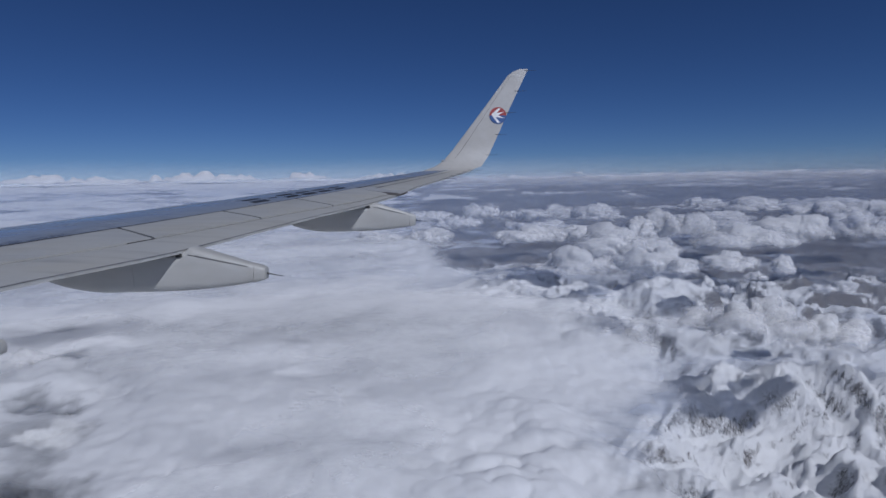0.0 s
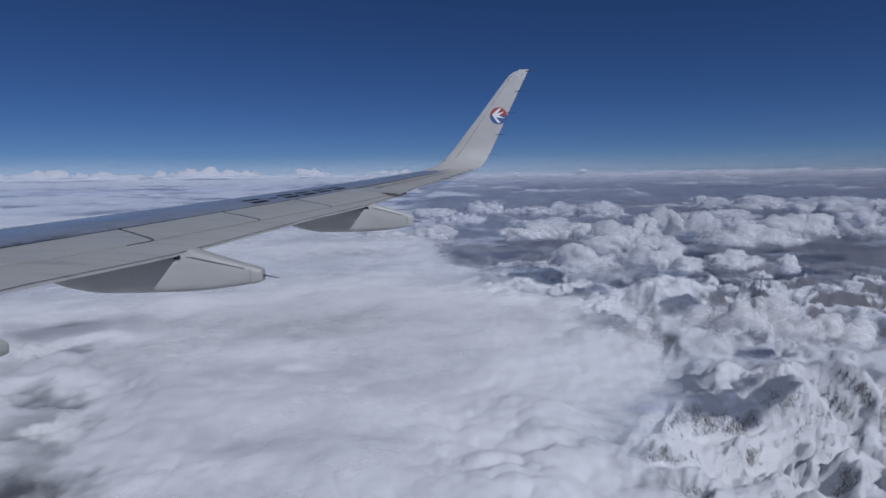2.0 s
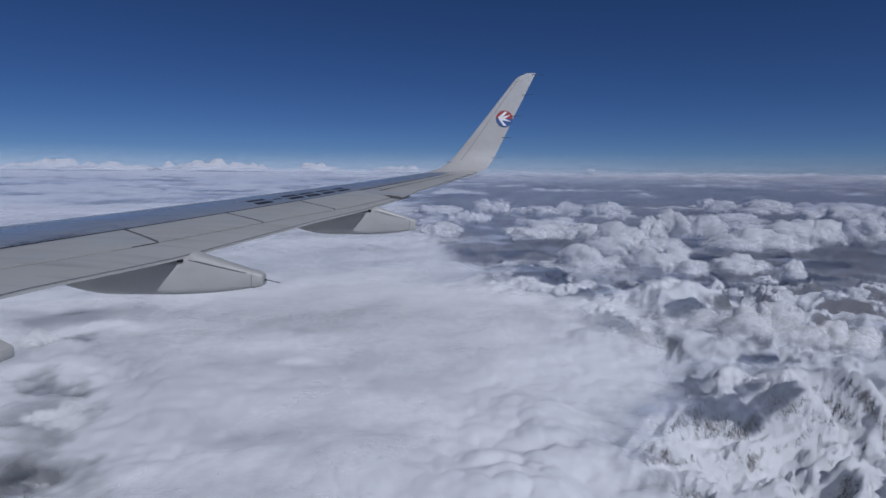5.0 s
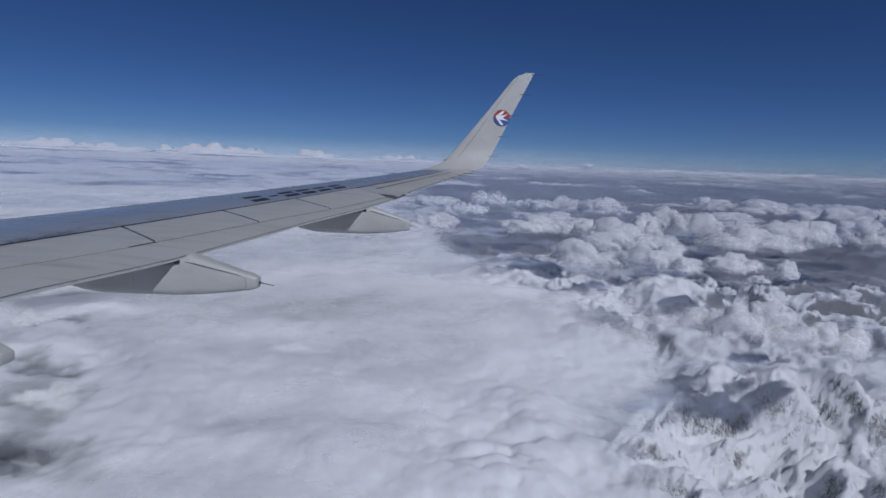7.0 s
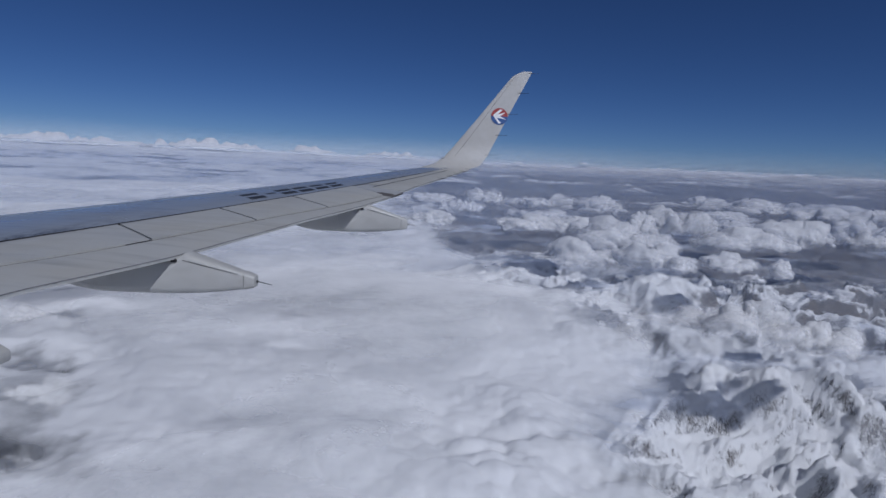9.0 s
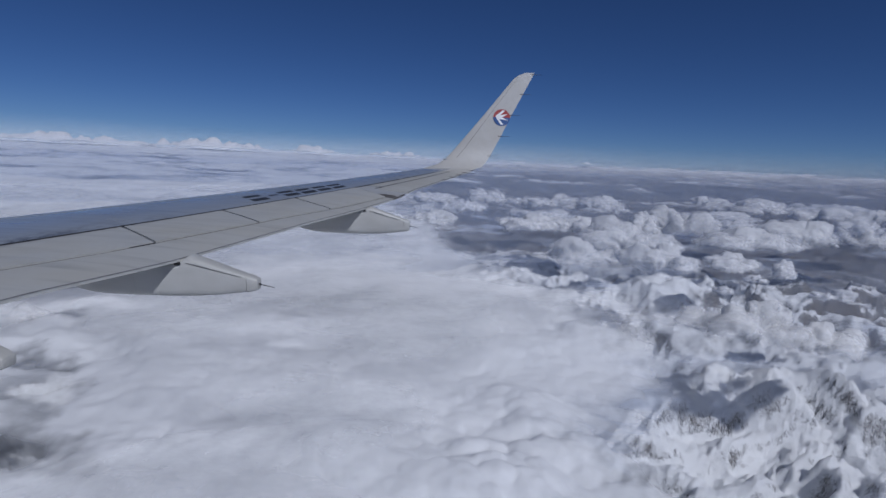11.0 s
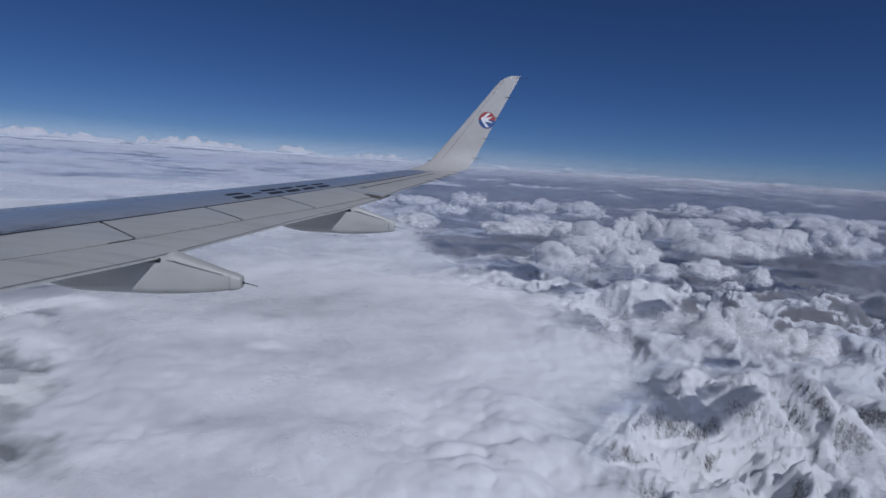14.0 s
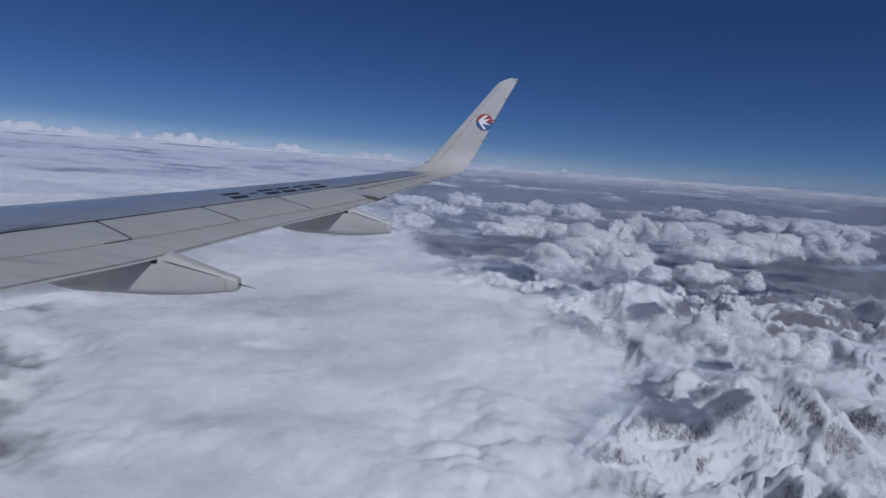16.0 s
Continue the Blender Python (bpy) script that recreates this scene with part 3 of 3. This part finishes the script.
for a, b in ((4.10, 4.22), (5.48, 5.73)):
    part("joint_gap", slab(a, b, lambda s: joint(s) - 0.006, lambda s: joint(s) + 0.0045, 0.001, 0.010, ns=4, nc=1), SEAL_BLACK, wing, "open dark stretch of the joint")
part("flap", slab(-0.6, 3.38, lambda s: joint(s) + 0.005, 1.0, 0.0, 0.03, ns=10, nc=4), FLAP_GREY, wing, "light grey inboard flap")
part("flap", slab(3.41, 10.20, lambda s: joint(s) + 0.005, 1.0, 0.0, 0.03, ns=18, nc=4), FLAP_GREY, wing, "light grey outboard flap with grimy streaks")
part("fixed_panel", slab(10.88, 11.30, 0.606, 0.855, 0.001, 0.012, skew=0.40, ns=4, nc=3), UNDER_GREY, wing, "grey fixed panel ahead of the aileron")
part("gap_fairing", slab(10.24, 10.80, 0.86, 0.995, -0.004, 0.03, skew=0.03, ns=3, nc=4), GRIME, wing, "brown oily gap beside the flap end")
part("fixed_panel", slab(11.32, 14.55, 0.606, 0.738, 0.002, 0.012, skew=0.1, ns=6, nc=3), LIGHT_GREY, wing)
part("aileron_seal", slab(10.90, 14.6, 0.742, 0.758, 0.006, 0.012, ns=8, nc=1), SEAL_BLACK, wing, "black hinge seal")
part("aileron", slab(10.84, 14.60, 0.761, 1.0, 0.006, 0.03, ns=9, nc=5), LIGHT_GREY, wing, "light grey aileron")
part("tip_panel", slab(14.62, 15.24, 0.606, 1.0, 0.004, 0.03, ns=3, nc=5), SHARK_WHITE, wing)

part("trailing_edge_strip", slab(-0.6, 10.2, 0.998, 1.001, 0.003, 0.008, ns=26, nc=1), EDGE, wing, "thin dark trailing edge")
part("trailing_edge_strip", slab(10.84, 14.6, 0.997, 1.001, 0.008, 0.014, ns=10, nc=1), EDGE, wing)

# Registration: kept as black bars, in leaning blocks.
def marking(s, wide, c0, c1):
    """One bar; s at the row of the letters' feet, leaning outboard towards the leading edge."""
    lean = 0.43 / 0.19
    part("marking_bar", slab(s + lean * (0.535 - c0), s + lean * (0.535 - c0) + wide, c0, c1, 0.005, 0.008, skew=lean * (c1 - c0), ns=3, nc=3), INK, wing)


for s in (8.62, 9.32, 9.73, 10.14, 10.55):
    marking(s, 0.32, 0.365, 0.425)
    marking(s, 0.32, 0.470, 0.535)
marking(9.05, 0.19, 0.432, 0.465)


# Sharklet: the wing turned up on a round bend.
def bend(v):
    """The place (s, z) and the tilt of the sharklet's middle line; v from 0 at the wing to 1 at the tip."""
    radius, full = 0.80, radians(78)
    arc, straight = radius * full, 1.945
    d = v * (arc + straight)
    z0 = top(15.25, 0.35).z
    if d < arc:
        a = d / radius
        return 15.25 + radius * math.sin(a), z0 + radius * (1 - math.cos(a)), a
    k = d - arc
    return 15.25 + radius * math.sin(full) + k * math.cos(full), z0 + radius * (1 - math.cos(full)) + k * math.sin(full), full


SHARK_LE = ((-0.14, -0.69), (-0.05, -0.32), (0.10, -0.09), (0.35, 0.13), (1.24, 0.83), (2.17, 1.54), (2.30, 1.66), (2.38, 1.84), (2.44, 2.02))
SHARK_TE = ((-0.14, 0.58), (-0.06, 0.84), (0.18, 1.03), (0.72, 1.30), (1.28, 1.56), (1.82, 1.83), (2.36, 2.10), (2.44, 2.14))


def shark(v, c, side):
    """A place on the sharklet: c of the chord; side +1: the inner face, -1: the outer."""
    s, z, a = bend(v)
    x0, x1 = table(SHARK_LE, z), table(SHARK_TE, z)
    chord = x1 - x0
    half = chord * 0.055 * 3.2 * (math.sqrt(max(c, 0.0)) * 0.55 * (1 - c) + 0.03 * (1 - c))
    # At the root the section is the wing's own.
    root = max(0.0, 1 - v / 0.30) ** 2
    own = (top(15.25, c, 0.003) if side >= 0 else under(15.25, c)).z - bend(0.0)[1]
    inward = Vector((0, -math.sin(a), math.cos(a)))
    return Vector((x0 + c * chord, s, z)) + inward * (half * side * (1 - root) + own * root)


def shark_ring(v):
    cs = [0.0, 0.01, 0.04, 0.10, 0.2, 0.35, 0.5, 0.65, 0.8, 0.92, 1.0]
    return [shark(v, c, 1) for c in cs] + [shark(v, c, -1) for c in cs[1:-1][::-1]]


sharklet = part("sharklet", loft([shark_ring(v) for v in np.linspace(0, 1, 44)]), SHARK_WHITE, wing, "white upturned sharklet at the wing tip")


def shark_patch(name, v0, v1, c_at, width, material, label=""):
    """A thin strip along the sharklet's inner face."""
    bm = bmesh.new()
    prev = None
    for i in range(25):
        v = v0 + (v1 - v0) * i / 24
        c = c_at(v)
        row = [bm.verts.new(shark(v, cc, 1) + Vector((0, -1, 0.25)) * 0.003) for cc in (c, c + width)]
        if prev:
            bm.faces.new((prev[0], prev[1], row[1], row[0]))
        prev = row
    return part(name, bm, material, sharklet, label)


lamp = bmesh.new()
bmesh.ops.create_uvsphere(lamp, u_segments=14, v_segments=8, radius=1.0)
foot = shark(0.20, 0.03, 1)
for v in lamp.verts:
    v.co = Vector((v.co.x * 0.07, v.co.y * 0.03, v.co.z * 0.025)) + foot
part("navigation_lamp", lamp, LENS, sharklet, "small clear navigation lamp cover")
shark_patch("leading_edge_seam", 0.22, 0.95, lambda v: 0.265 - 0.09 * v, 0.012, GRIME, "thin dark seam line")


def wick(p, direction, length, parent):
    """A static discharger: a thin rod on a small foot."""
    d = Vector(direction).normalized()
    side = d.cross(Vector((0, 0, 1))).normalized()
    up = side.cross(d)
    ring = lambda k, r: [Vector(p) + d * k * length + (side * math.cos(q) + up * math.sin(q)) * r for q in np.linspace(0, 2 * math.pi, 7)[:-1]]
    part("static_wick", loft([ring(-0.4, 0.010), ring(0.1, 0.010), ring(0.15, 0.005), ring(1.0, 0.003)]), SEAL_BLACK, parent, "thin black static discharger")


for v in (0.26, 0.44, 0.625, 0.81, 0.985):
    wick(shark(v, 1.0, 0), (1, 0, 0.02), 0.22, sharklet)
for s in (13.0, 13.55, 14.1, 14.65, 15.2):
    wick(top(s, 1.0), (1, 0, -0.06), 0.22, wing)


# Round emblem, drawn as plain shapes.
def emblem_polygon(name, outline, material, lift, v0, c0):
    """A flat patch on the inner face: outline in metres (aft, up) round the emblem's middle."""
    s, z, a = bend(v0)
    mid = shark(v0, c0, 1)
    step = 0.01
    aft = (shark(v0, c0 + step, 1) - shark(v0, c0 - step, 1)).normalized()
    up = (shark(v0 + step, c0, 1) - shark(v0 - step, c0, 1))
    up = (up - aft * up.dot(aft)).normalized()
    out = aft.cross(up).normalized()
    if out.y > 0:
        out = -out
    bm = bmesh.new()
    front = [bm.verts.new(mid + aft * p + up * q + out * lift) for p, q in outline]
    back = [bm.verts.new(mid + aft * p + up * q - out * 0.012) for p, q in outline]
    bm.faces.new(front)
    n = len(outline)
    for i in range(n):
        bm.faces.new((front[i], front[(i + 1) % n], back[(i + 1) % n], back[i]))
    return part(name, bm, material, sharklet, smooth=False)


RAD = 0.215
arc_points = lambda a0, a1, r, n=20: [(r * math.cos(radians(a0 + (a1 - a0) * i / n)), r * math.sin(radians(a0 + (a1 - a0) * i / n))) for i in range(n + 1)]
emblem_polygon("emblem_half", arc_points(0, 180, RAD), RED, 0.010, 0.60, 0.70)
emblem_polygon("emblem_half", arc_points(180, 360, RAD), BLUE, 0.010, 0.60, 0.70)
for outline in (
    [(-0.165, 0.03), (0.01, 0.185), (0.07, 0.175), (-0.045, 0.045), (-0.02, -0.01), (-0.055, -0.06), (0.05, -0.175), (-0.02, -0.19), (-0.125, -0.045)],
    [(-0.06, 0.045), (0.155, 0.105), (0.015, 0.005), (-0.03, 0.0)],
    [(-0.05, 0.0), (0.02, 0.0), (0.175, -0.075), (-0.05, -0.04)],
):
    emblem_polygon("emblem_stroke", outline, WHITE, 0.014, 0.60, 0.70)


# Flap track fairings.
def fairing(s, x0, x1, z_low, z_tail, width, scale=1.0, rod=True):
    """A canoe under the flap: fixed nose, moving rear part, tail cap and a thin rod."""
    thing = new("flap_track_fairing")
    thing.parent = wing
    thing["label"] = "grey canoe-shaped flap track fairing with a dark nose seam"

    def ring(k, grow=0.0):
        x = x0 + (x1 - x0) * k
        fat = width * (min(1.0, k / 0.35) ** 0.6) * (1 - 0.62 * max(0.0, (k - 0.45) / 0.55) ** 1.5) + grow
        low = z_low + (0.10 * scale) * max(0.0, 1 - k / 0.4) ** 2 * 2.2 + 0.075 * scale * max(0.0, (k - 0.62) / 0.38) ** 2
        rear = trail(s)
        roof = top(s, min(0.97, max(0.3, (x - lead(s)) / (rear - lead(s))))).z - 0.05 * scale
        if x > rear - 0.02:
            roof += 0.06 * scale
            roof += (z_tail - roof) * max(0.0, (x - rear) / (x1 - rear))
        mid = (roof + low) / 2
        tall = (roof - low) / 2 + grow
        pts = []
        for i in range(20):
            a = 2 * math.pi * i / 20
            cx, sz = math.cos(a), math.sin(a)
            pts.append(Vector((x, s + fat * math.copysign(abs(cx) ** 0.36, cx), mid + tall * math.copysign(abs(sz) ** 0.42, sz))))
        return pts

    part("fairing_nose", loft([ring(k) for k in np.linspace(0.02, 0.4995, 12)]), FAIRING_GREY, thing, "grey fixed front part in the wing's shade")
    part("fairing_body", loft([ring(k) for k in np.linspace(0.50, 0.955, 14)]), FAIRING_GREY, thing, "light grey moving rear part")
    part("tail_cap", loft([ring(k, g) for k, g in ((0.957, 0.004), (0.975, 0.004), (0.99, 0.001), (0.998, -0.003), (1.0, -0.012))]), FAIRING_GREY, thing, "blunt tail cap")
    seam = bmesh.new()
    last = None
    for k in np.linspace(0.71, 0.93, 14):
        pts = ring(k, 0.003)
        row = [seam.verts.new(pts[8].lerp(pts[9], f)) for f in (0.55, 0.68)]
        if last:
            seam.faces.new((last[0], last[1], row[1], row[0]))
        last = row
    part("fairing_seam", seam, GRIME, thing, "thin dark panel seam")
    # A raised cover plate along the upper rear flank.
    plate = bmesh.new()
    rows = []
    for k in np.linspace(0.735, 0.935, 12):
        low, high = ring(k, 0.0), ring(k, 0.005)
        foot = low[8].lerp(low[9], 0.5)
        rows.append([plate.verts.new(p) for p in (foot, high[8].lerp(high[9], 0.42), high[8], high[7], high[6], low[5])])
    for a, b in zip(rows, rows[1:]):
        for i in range(5):
            plate.faces.new((a[i], a[i + 1], b[i + 1], b[i]))
    plate.faces.new(rows[0])
    plate.faces.new(rows[-1][::-1])
    part("cover_plate", plate, FLAP_GREY, thing, "slightly darker raised cover plate")
    hinge = bmesh.new()
    bmesh.ops.create_cube(hinge, size=1.0)
    at = ring(0.675, 0.0)[8]
    for v in hinge.verts:
        v.co = Vector((v.co.x * 0.05 * (1 - 0.4 * v.co.z), v.co.y * 0.03, v.co.z * 0.03 + 0.025)) + at
    bmesh.ops.bevel(hinge, geom=list(hinge.edges), offset=0.006, segments=2, affect="EDGES")
    part("hinge_bracket", hinge, SEAL_BLACK, thing, "small dark hinge bracket")
    if rod:
        wick((ring(1.0)[0] + ring(1.0)[10]) / 2, (1, 0, -0.2), 0.14, thing)


fairing(5.42, -3.75, -1.66, -1.245, -1.07, 0.17)
fairing(9.20, -2.60, -0.55, -1.085, -0.87, 0.16)
fairing(3.30, -4.60, -2.41, -1.275, -1.135, 0.16, rod=False)
